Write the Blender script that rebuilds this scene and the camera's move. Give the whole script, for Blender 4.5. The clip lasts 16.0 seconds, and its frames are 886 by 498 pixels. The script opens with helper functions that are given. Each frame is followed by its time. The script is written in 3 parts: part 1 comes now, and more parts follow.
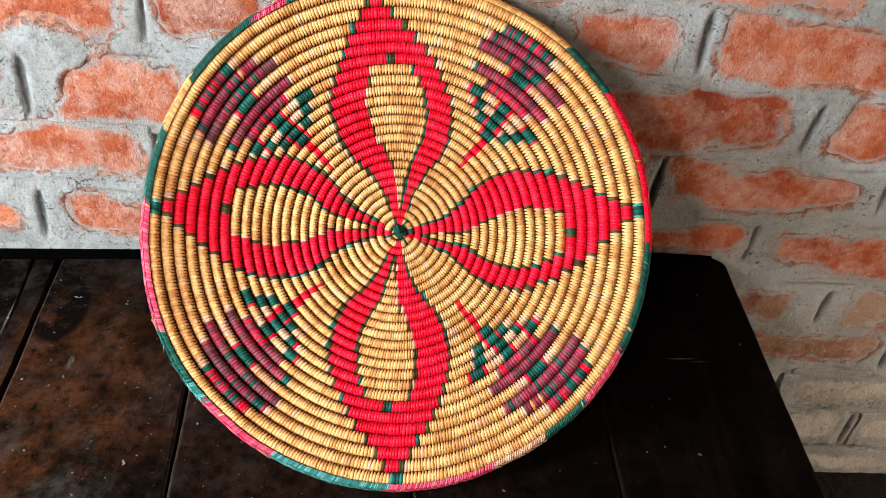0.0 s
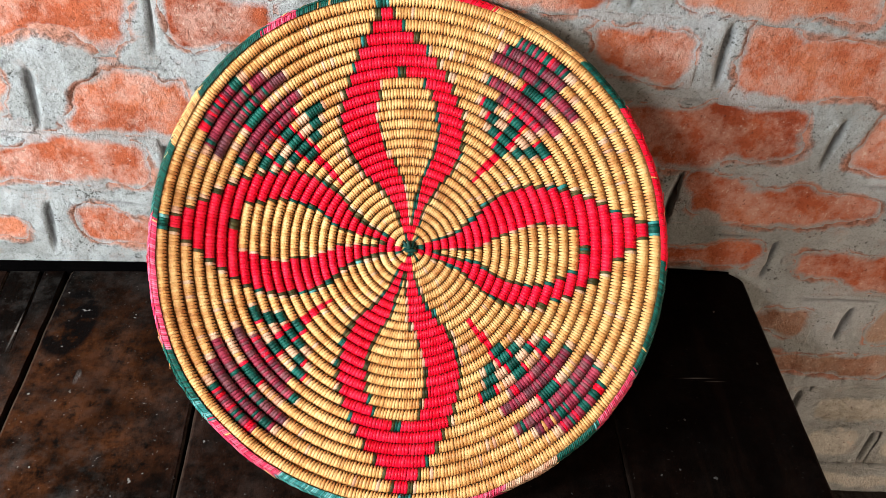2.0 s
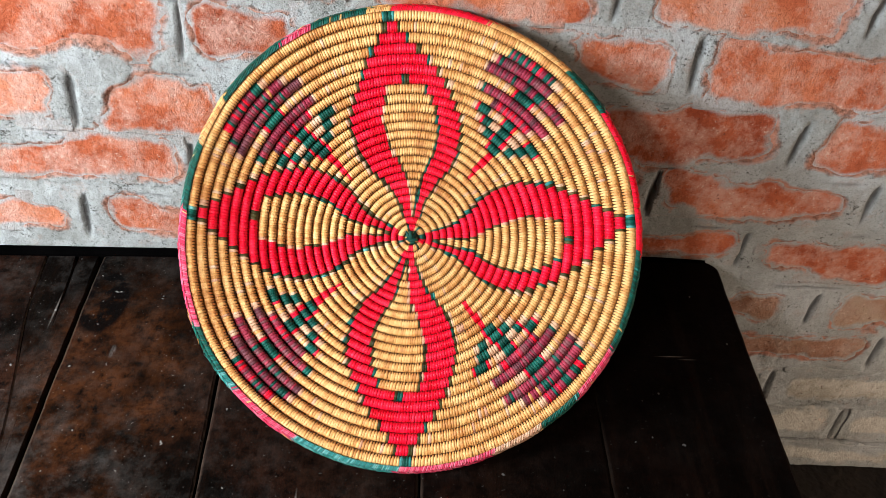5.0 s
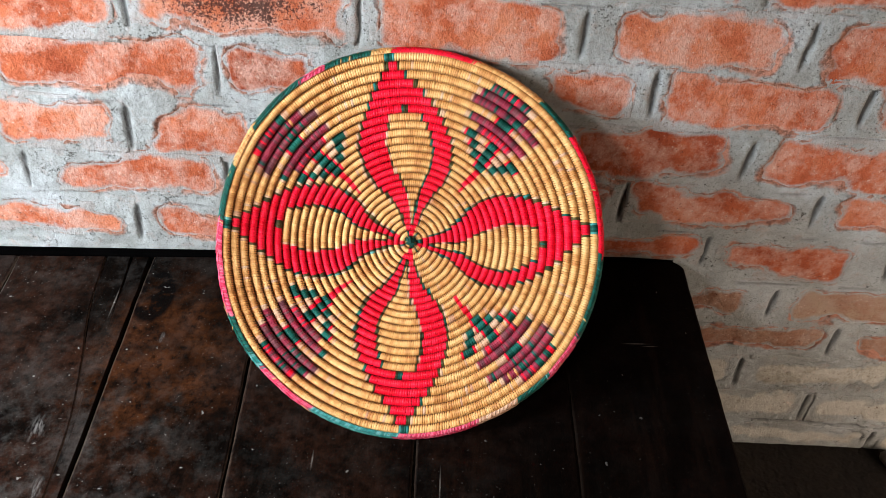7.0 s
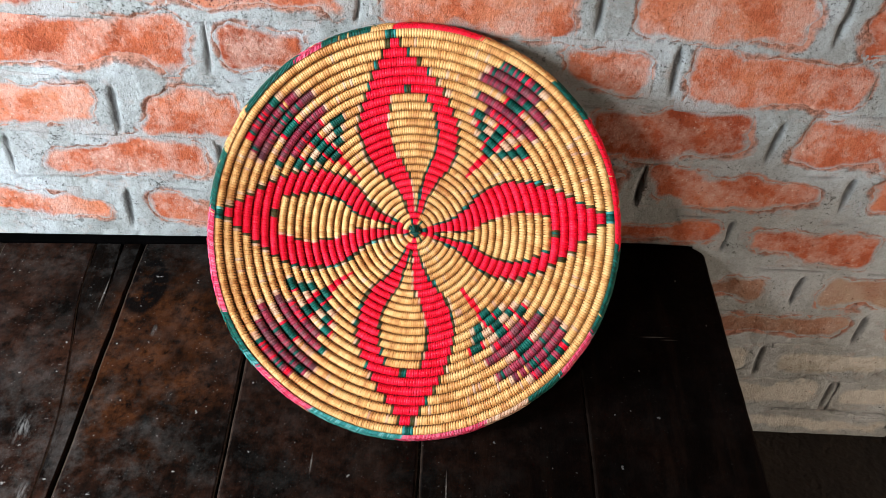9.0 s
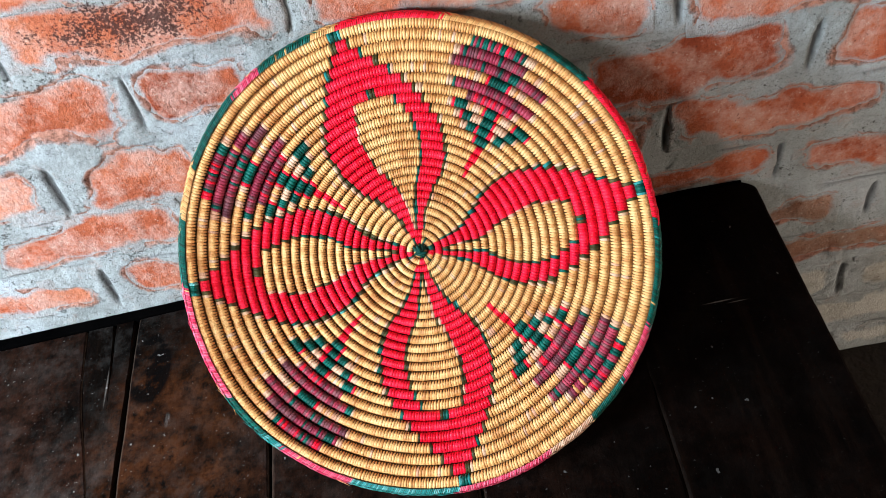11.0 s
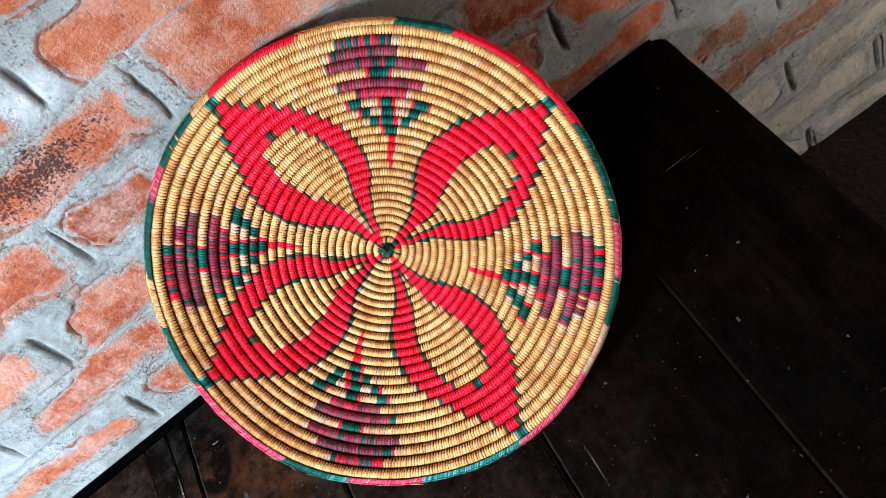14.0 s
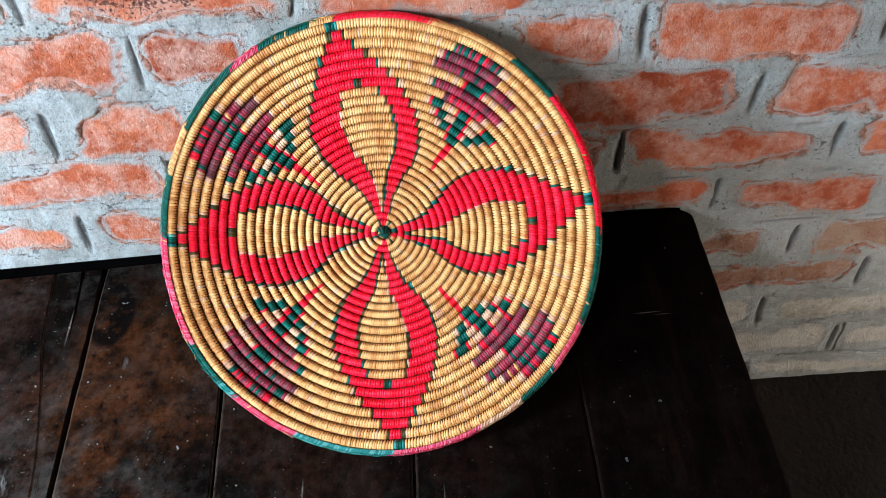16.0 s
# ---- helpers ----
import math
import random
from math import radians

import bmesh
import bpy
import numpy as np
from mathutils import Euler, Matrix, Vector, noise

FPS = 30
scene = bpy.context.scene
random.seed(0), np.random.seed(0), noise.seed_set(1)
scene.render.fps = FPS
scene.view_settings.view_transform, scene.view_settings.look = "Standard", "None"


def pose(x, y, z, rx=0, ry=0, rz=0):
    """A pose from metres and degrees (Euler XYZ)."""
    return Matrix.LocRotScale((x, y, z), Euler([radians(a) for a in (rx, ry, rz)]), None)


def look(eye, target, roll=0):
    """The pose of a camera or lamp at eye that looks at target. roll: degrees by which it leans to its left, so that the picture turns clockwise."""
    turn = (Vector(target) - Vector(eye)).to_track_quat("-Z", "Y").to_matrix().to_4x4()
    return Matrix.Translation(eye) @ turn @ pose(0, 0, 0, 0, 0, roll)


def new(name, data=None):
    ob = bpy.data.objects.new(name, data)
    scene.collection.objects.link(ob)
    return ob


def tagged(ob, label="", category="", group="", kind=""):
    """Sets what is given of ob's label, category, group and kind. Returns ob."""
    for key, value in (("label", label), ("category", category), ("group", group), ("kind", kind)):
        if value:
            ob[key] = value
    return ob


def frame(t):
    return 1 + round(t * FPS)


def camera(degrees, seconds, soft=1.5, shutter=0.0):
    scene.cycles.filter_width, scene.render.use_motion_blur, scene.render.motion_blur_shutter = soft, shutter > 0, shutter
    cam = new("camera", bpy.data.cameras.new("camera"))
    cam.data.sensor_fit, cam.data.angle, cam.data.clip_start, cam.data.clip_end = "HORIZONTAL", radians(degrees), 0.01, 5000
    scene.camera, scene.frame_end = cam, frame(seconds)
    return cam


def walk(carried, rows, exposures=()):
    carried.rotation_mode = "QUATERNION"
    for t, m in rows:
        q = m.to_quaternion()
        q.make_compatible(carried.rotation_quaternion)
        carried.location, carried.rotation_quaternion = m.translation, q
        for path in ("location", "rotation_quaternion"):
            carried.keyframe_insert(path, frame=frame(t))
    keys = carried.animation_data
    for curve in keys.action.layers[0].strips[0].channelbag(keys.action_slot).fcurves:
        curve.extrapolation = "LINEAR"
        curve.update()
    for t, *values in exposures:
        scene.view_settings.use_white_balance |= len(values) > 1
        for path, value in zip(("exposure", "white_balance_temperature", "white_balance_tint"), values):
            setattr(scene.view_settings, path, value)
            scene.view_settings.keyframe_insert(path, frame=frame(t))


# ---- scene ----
cam = camera(54.5, 16.0, soft=0.7)
PATH = [
    (0, (-0.0214, -0.7209, 1.0621), (0.0614, 0.0419, 0.4208), 6.54),
    (0.5, (-0.0207, -0.7184, 1.0620), (0.0572, 0.0473, 0.4235), 6.23),
    (1, (-0.0161, -0.7130, 1.0617), (0.0576, 0.0550, 0.4255), 6.10),
    (1.5, (-0.0177, -0.7044, 1.0640), (0.0436, 0.0653, 0.4285), 5.72),
    (2, (-0.0178, -0.7034, 1.0627), (0.0479, 0.0625, 0.4231), 6.06),
    (2.5, (-0.0196, -0.7177, 1.0775), (0.0504, 0.0467, 0.4365), 5.85),
    (3, (-0.0228, -0.7530, 1.1024), (0.0479, 0.0136, 0.4642), 5.90),
    (3.5, (-0.0251, -0.7724, 1.1189), (0.0485, -0.0084, 0.4779), 6.19),
    (4, (-0.0273, -0.7629, 1.1165), (0.0472, -0.0032, 0.4704), 6.62),
    (6.5, (0.0177, -0.8282, 1.1899), (0.0412, -0.0754, 0.5321), 4.20),
    (7, (0.0230, -0.8779, 1.2351), (0.0410, -0.1280, 0.5738), 4.05),
    (7.5, (0.0200, -0.8818, 1.2481), (0.0408, -0.1384, 0.5796), 4.47),
    (8, (0.0226, -0.8719, 1.2451), (0.0375, -0.1353, 0.5689), 4.32),
    (10.5, (0.0433, -0.6924, 1.1741), (0.0211, -0.0090, 0.4443), -4.58),
    (11, (0.0646, -0.6602, 1.1807), (0.0162, 0.0040, 0.4348), -13.62),
    (11.5, (0.0803, -0.6538, 1.1822), (0.0202, -0.0027, 0.4256), -21.28),
    (12, (0.0944, -0.6461, 1.1889), (0.0131, -0.0063, 0.4247), -29.72),
    (12.5, (0.1116, -0.6460, 1.1901), (0.0171, -0.0094, 0.4247), -36.78),
    (13, (0.1295, -0.6474, 1.1925), (0.0229, -0.0154, 0.4249), -43.96),
    (13.5, (0.1389, -0.6536, 1.1931), (0.0259, -0.0280, 0.4213), -48.35),
    (14, (0.1346, -0.6635, 1.1933), (0.0318, -0.0341, 0.4230), -43.64),
    (14.5, (0.1201, -0.6717, 1.2000), (0.0452, -0.0359, 0.4318), -34.52),
    (15, (0.0922, -0.6839, 1.2021), (0.0616, -0.0454, 0.4331), -20.34),
    (15.5, (0.0722, -0.7010, 1.2074), (0.0551, -0.0432, 0.4545), -10.50),
    (16, (0.0535, -0.7306, 1.2199), (0.0647, -0.0593, 0.4787), -2.77),
]
walk(cam, [(t, look(eye, target, roll)) for t, eye, target, roll in PATH], [(0.0, -0.12, 6700, 15), (4.0, -0.12, 6600, 15), (7.0, -0.25, 6450, 15), (10.5, -0.12, 6000, 11), (12.5, -0.17, 5700, 9), (16.0, -0.15, 5700, 9)])

# ---------------- light ----------------
# Daylight comes in by a small open window behind the camera, to its left, and by another in the side wall.
WIN_X, WIN_W, WIN_Z0, WIN_Z1 = -0.72, 0.30, 1.05, 1.45
SIDE_Y, SIDE_W, SIDE_Z0, SIDE_Z1 = -0.72, 0.50, 0.78, 1.34
FILL_Y, FILL_W, FILL_Z0, FILL_Z1 = -0.55, 0.60, 0.16, 0.62
FRONT, LEFT, RIGHT, CEIL, FLOOR = -1.40, -1.35, 1.25, 2.7, 0.07

world = bpy.data.worlds.new("sky")
scene.world = world
world.use_nodes = True
wn = world.node_tree
sky = wn.nodes.new("ShaderNodeTexSky")
sky.sky_type, sky.sun_disc = "NISHITA", False
sky.sun_elevation, sky.sun_rotation = radians(50), radians(150)
wn.links.new(sky.outputs[0], wn.nodes["Background"].inputs[0])
wn.nodes["Background"].inputs[1].default_value = 0.1


def area_lamp(name, at, target, sx, sy, watts, colour):
    data = bpy.data.lights.new(name, "AREA")
    data.shape, data.size, data.size_y, data.energy, data.color = "RECTANGLE", sx, sy, watts, colour
    ob = new(name, data)
    ob.matrix_world = look(at, target)
    return ob


area_lamp("window_daylight", (WIN_X, FRONT + 0.02, (WIN_Z0 + WIN_Z1) / 2), (WIN_X + 0.1, 0, (WIN_Z0 + WIN_Z1) / 2 - 0.5), WIN_W - 0.04, WIN_Z1 - WIN_Z0 - 0.04, 19.0, (1.0, 0.96, 0.92))
area_lamp("side_daylight", (LEFT + 0.02, SIDE_Y, (SIDE_Z0 + SIDE_Z1) / 2), (-0.50, 0, 0.55), SIDE_W - 0.04, SIDE_Z1 - SIDE_Z0 - 0.04, 64, (0.76, 0.90, 1.0))
# a weaker, warmer fill, added through an unseen low opening for the wall's low right
area_lamp("added_warm_fill", (RIGHT - 0.02, FILL_Y, (FILL_Z0 + FILL_Z1) / 2), (0.55, 0, 0.20), FILL_W - 0.04, FILL_Z1 - FILL_Z0 - 0.04, 6.6, (1.0, 0.84, 0.68))


# ---------------- materials ----------------
def material(name, rough=0.7, metal=0.0, spec=0.4):
    m = bpy.data.materials.new(name)
    m.use_nodes = True
    b = m.node_tree.nodes["Principled BSDF"]
    b.inputs["Roughness"].default_value = rough
    b.inputs["Metallic"].default_value = metal
    b.inputs["Specular IOR Level"].default_value = spec
    return m, m.node_tree.nodes, m.node_tree.links, b


def tex_noise(nodes, links, vec, scale, detail=6.0, rough=0.6):
    n = nodes.new("ShaderNodeTexNoise")
    n.inputs["Scale"].default_value, n.inputs["Detail"].default_value, n.inputs["Roughness"].default_value = scale, detail, rough
    if vec is not None:
        links.new(vec, n.inputs["Vector"])
    return n.outputs["Fac"]


def ramp(nodes, links, fac, stops):
    r = nodes.new("ShaderNodeValToRGB")
    els = r.color_ramp.elements
    while len(els) < len(stops):
        els.new(0.5)
    for e, (p, c) in zip(els, stops):
        e.position = p
        e.color = (*c, 1) if len(c) == 3 else c
    links.new(fac, r.inputs[0])
    return r.outputs[0]


def mix(nodes, links, fac, a, b, kind="MIX"):
    n = nodes.new("ShaderNodeMix")
    n.data_type, n.blend_type = "RGBA", kind
    for sock, v in ((n.inputs[0], fac), (n.inputs[6], a), (n.inputs[7], b)):
        if isinstance(v, (int, float)):
            sock.default_value = v
        elif isinstance(v, tuple):
            sock.default_value = (*v, 1)
        else:
            links.new(v, sock)
    return n.outputs[2]


def maths(nodes, links, op, a, b=0.0, clamp=False):
    n = nodes.new("ShaderNodeMath")
    n.operation, n.use_clamp = op, clamp
    for sock, v in zip(n.inputs, (a, b)):
        if isinstance(v, (int, float)):
            sock.default_value = v
        else:
            links.new(v, sock)
    return n.outputs[0]


def bump(nodes, links, height, bsdf, dist, strength=1.0):
    n = nodes.new("ShaderNodeBump")
    n.inputs["Distance"].default_value, n.inputs["Strength"].default_value = dist, strength
    links.new(height, n.inputs["Height"])
    links.new(n.outputs[0], bsdf.inputs["Normal"])


def place_of(nodes):
    return nodes.new("ShaderNodeNewGeometry").outputs["Position"]


def stain_mask(nodes, links, pos, centre, size):
    """An oval area round a place on the wall: 1 in the middle, 0 outside."""
    sub = nodes.new("ShaderNodeVectorMath")
    sub.operation = "SUBTRACT"
    links.new(pos, sub.inputs[0])
    sub.inputs[1].default_value = centre
    div = nodes.new("ShaderNodeVectorMath")
    div.operation = "DIVIDE"
    links.new(sub.outputs[0], div.inputs[0])
    div.inputs[1].default_value = size
    ln = nodes.new("ShaderNodeVectorMath")
    ln.operation = "LENGTH"
    links.new(div.outputs[0], ln.inputs[0])
    return maths(nodes, links, "SUBTRACT", 1.0, ln.outputs["Value"], clamp=True)


def soot(nodes, links, pos, colour):
    """Black specks of soot on one brick of the upper course and the mortar under it."""
    area = stain_mask(nodes, links, pos, (-0.200, 0.0, 0.800), (0.15, 1.0, 0.056))
    specks = tex_noise(nodes, links, pos, 400, 4, 0.75)
    clumps = tex_noise(nodes, links, pos, 38, 3, 0.6)
    level = maths(nodes, links, "ADD", maths(nodes, links, "MULTIPLY", area, 0.34), maths(nodes, links, "MULTIPLY", clumps, 0.42))
    both = maths(nodes, links, "ADD", level, specks)
    cut = maths(nodes, links, "MULTIPLY", maths(nodes, links, "SUBTRACT", both, 0.925), 18.0, clamp=True)
    cut = maths(nodes, links, "MULTIPLY", cut, maths(nodes, links, "MULTIPLY", area, 6.0, clamp=True))
    return mix(nodes, links, maths(nodes, links, "MULTIPLY", cut, 0.9), colour, (0.034, 0.010, 0.007))


def mortar_colour(n, l, pos):
    """Greenish grey cement: cloudy, with sandy grain, brick dust and clusters of small crumbs knocked out of it."""
    big = tex_noise(n, l, pos, 9, 6, 0.7)
    fine = tex_noise(n, l, pos, 520, 6, 0.8)
    c = ramp(n, l, big, [(0.30, (0.255, 0.255, 0.225)), (0.5, (0.385, 0.392, 0.365)), (0.70, (0.53, 0.55, 0.54))])
    c = mix(n, l, 0.8, c, ramp(n, l, fine, [(0.32, (0.42, 0.41, 0.39)), (0.5, (0.92, 0.92, 0.92)), (0.70, (1, 1, 1))]), "MULTIPLY")
    dust = ramp(n, l, tex_noise(n, l, pos, 24, 8, 0.78), [(0.54, (0, 0, 0)), (0.72, (0.55, 0.55, 0.55))])
    c = mix(n, l, dust, c, (0.40, 0.24, 0.17))
    lime = ramp(n, l, tex_noise(n, l, pos, 33, 6, 0.75), [(0.60, (0, 0, 0)), (0.74, (0.6, 0.6, 0.6))])
    c = mix(n, l, lime, c, (0.60, 0.62, 0.62))
    # crumbs lie in clusters
    cluster = tex_noise(n, l, pos, 27, 4, 0.65)
    level = maths(n, l, "ADD", tex_noise(n, l, pos, 260, 4, 0.7), maths(n, l, "MULTIPLY", maths(n, l, "SUBTRACT", 0.52, cluster), 0.55))
    pits = ramp(n, l, level, [(0.30, (1, 1, 1)), (0.38, (0, 0, 0))])
    return mix(n, l, maths(n, l, "MULTIPLY", pits, 0.85), c, (0.075, 0.068, 0.055)), fine, pits


def mortar_material():
    m, n, l, b = material("grey_cement_mortar", 0.93, spec=0.2)
    pos = place_of(n)
    c, fine, pits = mortar_colour(n, l, pos)
    # where the cement thins out over a brick, the brick shows through in streaks
    thin = n.new("ShaderNodeAttribute")
    thin.attribute_name = "thin"
    streaks = maths(n, l, "ADD", tex_noise(n, l, pos, 48, 8, 0.8), maths(n, l, "MULTIPLY", thin.outputs["Fac"], 0.62))
    show = maths(n, l, "MULTIPLY", maths(n, l, "SUBTRACT", streaks, 0.74), 3.2, clamp=True)
    c = mix(n, l, maths(n, l, "MULTIPLY", show, 0.85), c, mix(n, l, 0.6, (0.52, 0.20, 0.115), ramp(n, l, fine, [(0.32, (0.5, 0.44, 0.40)), (0.55, (1, 1, 1))]), "MULTIPLY"))
    # crumbled dark edges
    lip = n.new("ShaderNodeAttribute")
    lip.attribute_name = "lip"
    gap = ramp(n, l, maths(n, l, "SUBTRACT", tex_noise(n, l, pos, 150, 5, 0.75), maths(n, l, "MULTIPLY", lip.outputs["Fac"], 0.13)), [(0.29, (1, 1, 1)), (0.36, (0, 0, 0))])
    c = mix(n, l, maths(n, l, "MULTIPLY", maths(n, l, "MULTIPLY", gap, lip.outputs["Fac"]), 0.34, clamp=True), c, (0.075, 0.060, 0.045))
    # a patch of spilled lime
    lime = maths(n, l, "MULTIPLY", stain_mask(n, l, pos, (-0.14, 0.0, 0.860), (0.05, 1.0, 0.025)), maths(n, l, "MULTIPLY", tex_noise(n, l, pos, 70, 4), 1.6), clamp=True)
    c = mix(n, l, lime, c, (0.7, 0.7, 0.69))
    # darker grey along the scored joints, the broken level lines and the lowest crack
    joint_mask = n.new("ShaderNodeAttribute")
    joint_mask.attribute_name = "raked"
    joint_tone = maths(n, l, "MULTIPLY", joint_mask.outputs["Fac"], maths(n, l, "ADD", 0.62, maths(n, l, "MULTIPLY", tex_noise(n, l, pos, 130, 3, 0.6), 0.7)), clamp=True)
    c = mix(n, l, joint_tone, c, (0.105, 0.104, 0.098))
    # a black smudge above the tray
    smudge = maths(n, l, "MULTIPLY", maths(n, l, "MULTIPLY", stain_mask(n, l, pos, (0.112, 0.0, 0.757), (0.040, 1.0, 0.009)), 2.2), tex_noise(n, l, pos, 130, 4, 0.7), clamp=True)
    c = mix(n, l, smudge, c, (0.03, 0.03, 0.03))
    l.new(soot(n, l, pos, c), b.inputs["Base Color"])
    h = maths(n, l, "ADD", maths(n, l, "MULTIPLY", fine, 0.30), tex_noise(n, l, pos, 60, 8, 0.72))
    h = maths(n, l, "SUBTRACT", h, maths(n, l, "MULTIPLY", maths(n, l, "ADD", pits, gap), 0.35))
    bump(n, l, h, b, 0.0046, 1.0)
    return m


def brick_material(name, lo, mid, hi, film, skin=(0.58, 0.33, 0.24)):
    m, n, l, b = material(name, 0.9, spec=0.2)
    pos = place_of(n)
    info = n.new("ShaderNodeObjectInfo")
    big = tex_noise(n, l, pos, 16, 5, 0.65)
    shift = maths(n, l, "ADD", big, maths(n, l, "MULTIPLY", maths(n, l, "SUBTRACT", info.outputs["Random"], 0.5), 0.28))
    c = ramp(n, l, shift, [(0.28, lo), (0.5, mid), (0.72, hi)])
    fine = tex_noise(n, l, pos, 380, 6, 0.75)
    c = mix(n, l, 0.6, c, ramp(n, l, fine, [(0.32, (0.5, 0.44, 0.40)), (0.52, (1, 1, 1))]), "MULTIPLY")
    # thin cement film left by the trowel, with crumbs along its edges
    cloud = tex_noise(n, l, pos, 19, 7, 0.74)
    smear = ramp(n, l, cloud, [(0.45, (0, 0, 0)), (0.60, (1, 1, 1))])
    c = mix(n, l, maths(n, l, "MULTIPLY", smear, film), c, skin)
    grit = ramp(n, l, maths(n, l, "ADD", tex_noise(n, l, pos, 240, 3, 0.6), maths(n, l, "MULTIPLY", smear, 0.09)), [(0.68, (0, 0, 0)), (0.73, (1, 1, 1))])
    c = mix(n, l, maths(n, l, "MULTIPLY", grit, 0.55), c, (0.66, 0.47, 0.35))
    holes = ramp(n, l, tex_noise(n, l, pos, 170, 4, 0.7), [(0.31, (1, 1, 1)), (0.37, (0, 0, 0))])
    c = mix(n, l, maths(n, l, "MULTIPLY", holes, 0.75), c, (0.10, 0.028, 0.014))
    # cement dragged over the arrises
    near = n.new("ShaderNodeAttribute")
    near.attribute_name = "smeared"
    drag = maths(n, l, "ADD", maths(n, l, "MULTIPLY", near.outputs["Fac"], 0.66), maths(n, l, "SUBTRACT", tex_noise(n, l, pos, 52, 9, 0.82), 0.74))
    c = mix(n, l, maths(n, l, "MULTIPLY", maths(n, l, "MULTIPLY", drag, 3.0, clamp=True), 0.92), c, mortar_colour(n, l, pos)[0])
    l.new(soot(n, l, pos, c), b.inputs["Base Color"])
    h = maths(n, l, "ADD", maths(n, l, "MULTIPLY", fine, 0.5), tex_noise(n, l, pos, 85, 5, 0.7))
    bump(n, l, h, b, 0.0045, 1.0)
    return m


def wood_material(name="dark_lacquered_wood"):
    m, n, l, b = material(name, 0.5, spec=0.022)
    pos = place_of(n)
    info = n.new("ShaderNodeObjectInfo")
    sc = n.new("ShaderNodeVectorMath")
    sc.operation = "MULTIPLY"
    l.new(pos, sc.inputs[0])
    sc.inputs[1].default_value = (55, 5.0, 20)
    grain = tex_noise(n, l, sc.outputs[0], 1.0, 7, 0.65)
    wear = tex_noise(n, l, pos, 9.0, 8, 0.72)
    c = ramp(n, l, grain, [(0.3, (0.0006, 0.0004, 0.0003)), (0.55, (0.0016, 0.0009, 0.0006)), (0.75, (0.006, 0.0030, 0.0018))])
    fine = tex_noise(n, l, pos, 85, 6, 0.75)
    # wear weakens to the right: the table's fall-off of light put into the colour
    lit_wear = maths(n, l, "ADD", 0.14, maths(n, l, "MULTIPLY", stain_mask(n, l, pos, (-0.50, -0.40, 0.43), (0.66, 0.60, 2.0)), 1.5), clamp=True)
    rub = ramp(n, l, maths(n, l, "ADD", wear, maths(n, l, "MULTIPLY", info.outputs["Random"], 0.10)), [(0.47, (0, 0, 0)), (0.62, (1, 1, 1))])
    rub = maths(n, l, "MULTIPLY", rub, ramp(n, l, fine, [(0.36, (0.1, 0.1, 0.1)), (0.62, (1, 1, 1))]))
    c = mix(n, l, maths(n, l, "MULTIPLY", maths(n, l, "MULTIPLY", rub, lit_wear), 0.85), c, (0.026, 0.0105, 0.0062))
    # old rust-brown rubbing on one plank
    rust = maths(n, l, "MULTIPLY", stain_mask(n, l, pos, (-0.29, -0.20, 0.43), (0.12, 0.17, 1.0)), ramp(n, l, fine, [(0.34, (0, 0, 0)), (0.66, (2.2, 2.2, 2.2))]), clamp=True)
    rust = maths(n, l, "MULTIPLY", rust, ramp(n, l, tex_noise(n, l, pos, 16, 4, 0.6), [(0.36, (0, 0, 0)), (0.58, (1, 1, 1))]))
    c = mix(n, l, maths(n, l, "MULTIPLY", rust, 0.75), c, (0.058, 0.0185, 0.006))
    # grey film, thicker along the wall (dust) and in front (reflected sheen painted in)
    film = maths(n, l, "ADD", 0.55, maths(n, l, "ADD", stain_mask(n, l, pos, (-0.42, -0.02, 0.43), (0.30, 0.07, 1.0)), maths(n, l, "MULTIPLY", stain_mask(n, l, pos, (-0.42, -0.36, 0.43), (0.26, 0.20, 1.0)), 1.6)))
    haze = ramp(n, l, tex_noise(n, l, pos, 21, 8, 0.8), [(0.46, (0, 0, 0)), (0.74, (1, 1, 1))])
    haze = maths(n, l, "MULTIPLY", maths(n, l, "MULTIPLY", haze, fine), maths(n, l, "MULTIPLY", lit_wear, film), clamp=True)
    c = mix(n, l, haze, c, (0.056, 0.052, 0.046))
    # a burnt patch beside a seam
    burn = maths(n, l, "MULTIPLY", stain_mask(n, l, pos, (-0.327, -0.088, 0.43), (0.028, 0.05, 1.0)), 6.0, clamp=True)
    c = mix(n, l, maths(n, l, "MULTIPLY", burn, ramp(n, l, tex_noise(n, l, pos, 45, 4, 0.6), [(0.40, (0, 0, 0)), (0.50, (0.95, 0.95, 0.95))])), c, (0.0015, 0.0012, 0.0012))
    # whitish scuffs, scratches and splashes of lime
    streak = n.new("ShaderNodeMapping")
    streak.inputs["Rotation"].default_value, streak.inputs["Scale"].default_value = (0, 0, 0.5), (260, 60, 60)
    l.new(pos, streak.inputs["Vector"])
    worn_white = ramp(n, l, tex_noise(n, l, streak.outputs[0], 1.0, 5, 0.7), [(0.46, (0, 0, 0)), (0.60, (1, 1, 1))])
    for at, size, amount in (((-0.404, -0.296, 0.43), (0.013, 0.022, 1), 0.36), ((-0.377, -0.372, 0.43), (0.008, 0.018, 1), 0.32), ((-0.300, -0.158, 0.43), (0.004, 0.010, 1), 0.3)):
        c = mix(n, l, maths(n, l, "MULTIPLY", maths(n, l, "MULTIPLY", stain_mask(n, l, pos, at, size), worn_white), amount, clamp=True), c, (0.34, 0.32, 0.29))
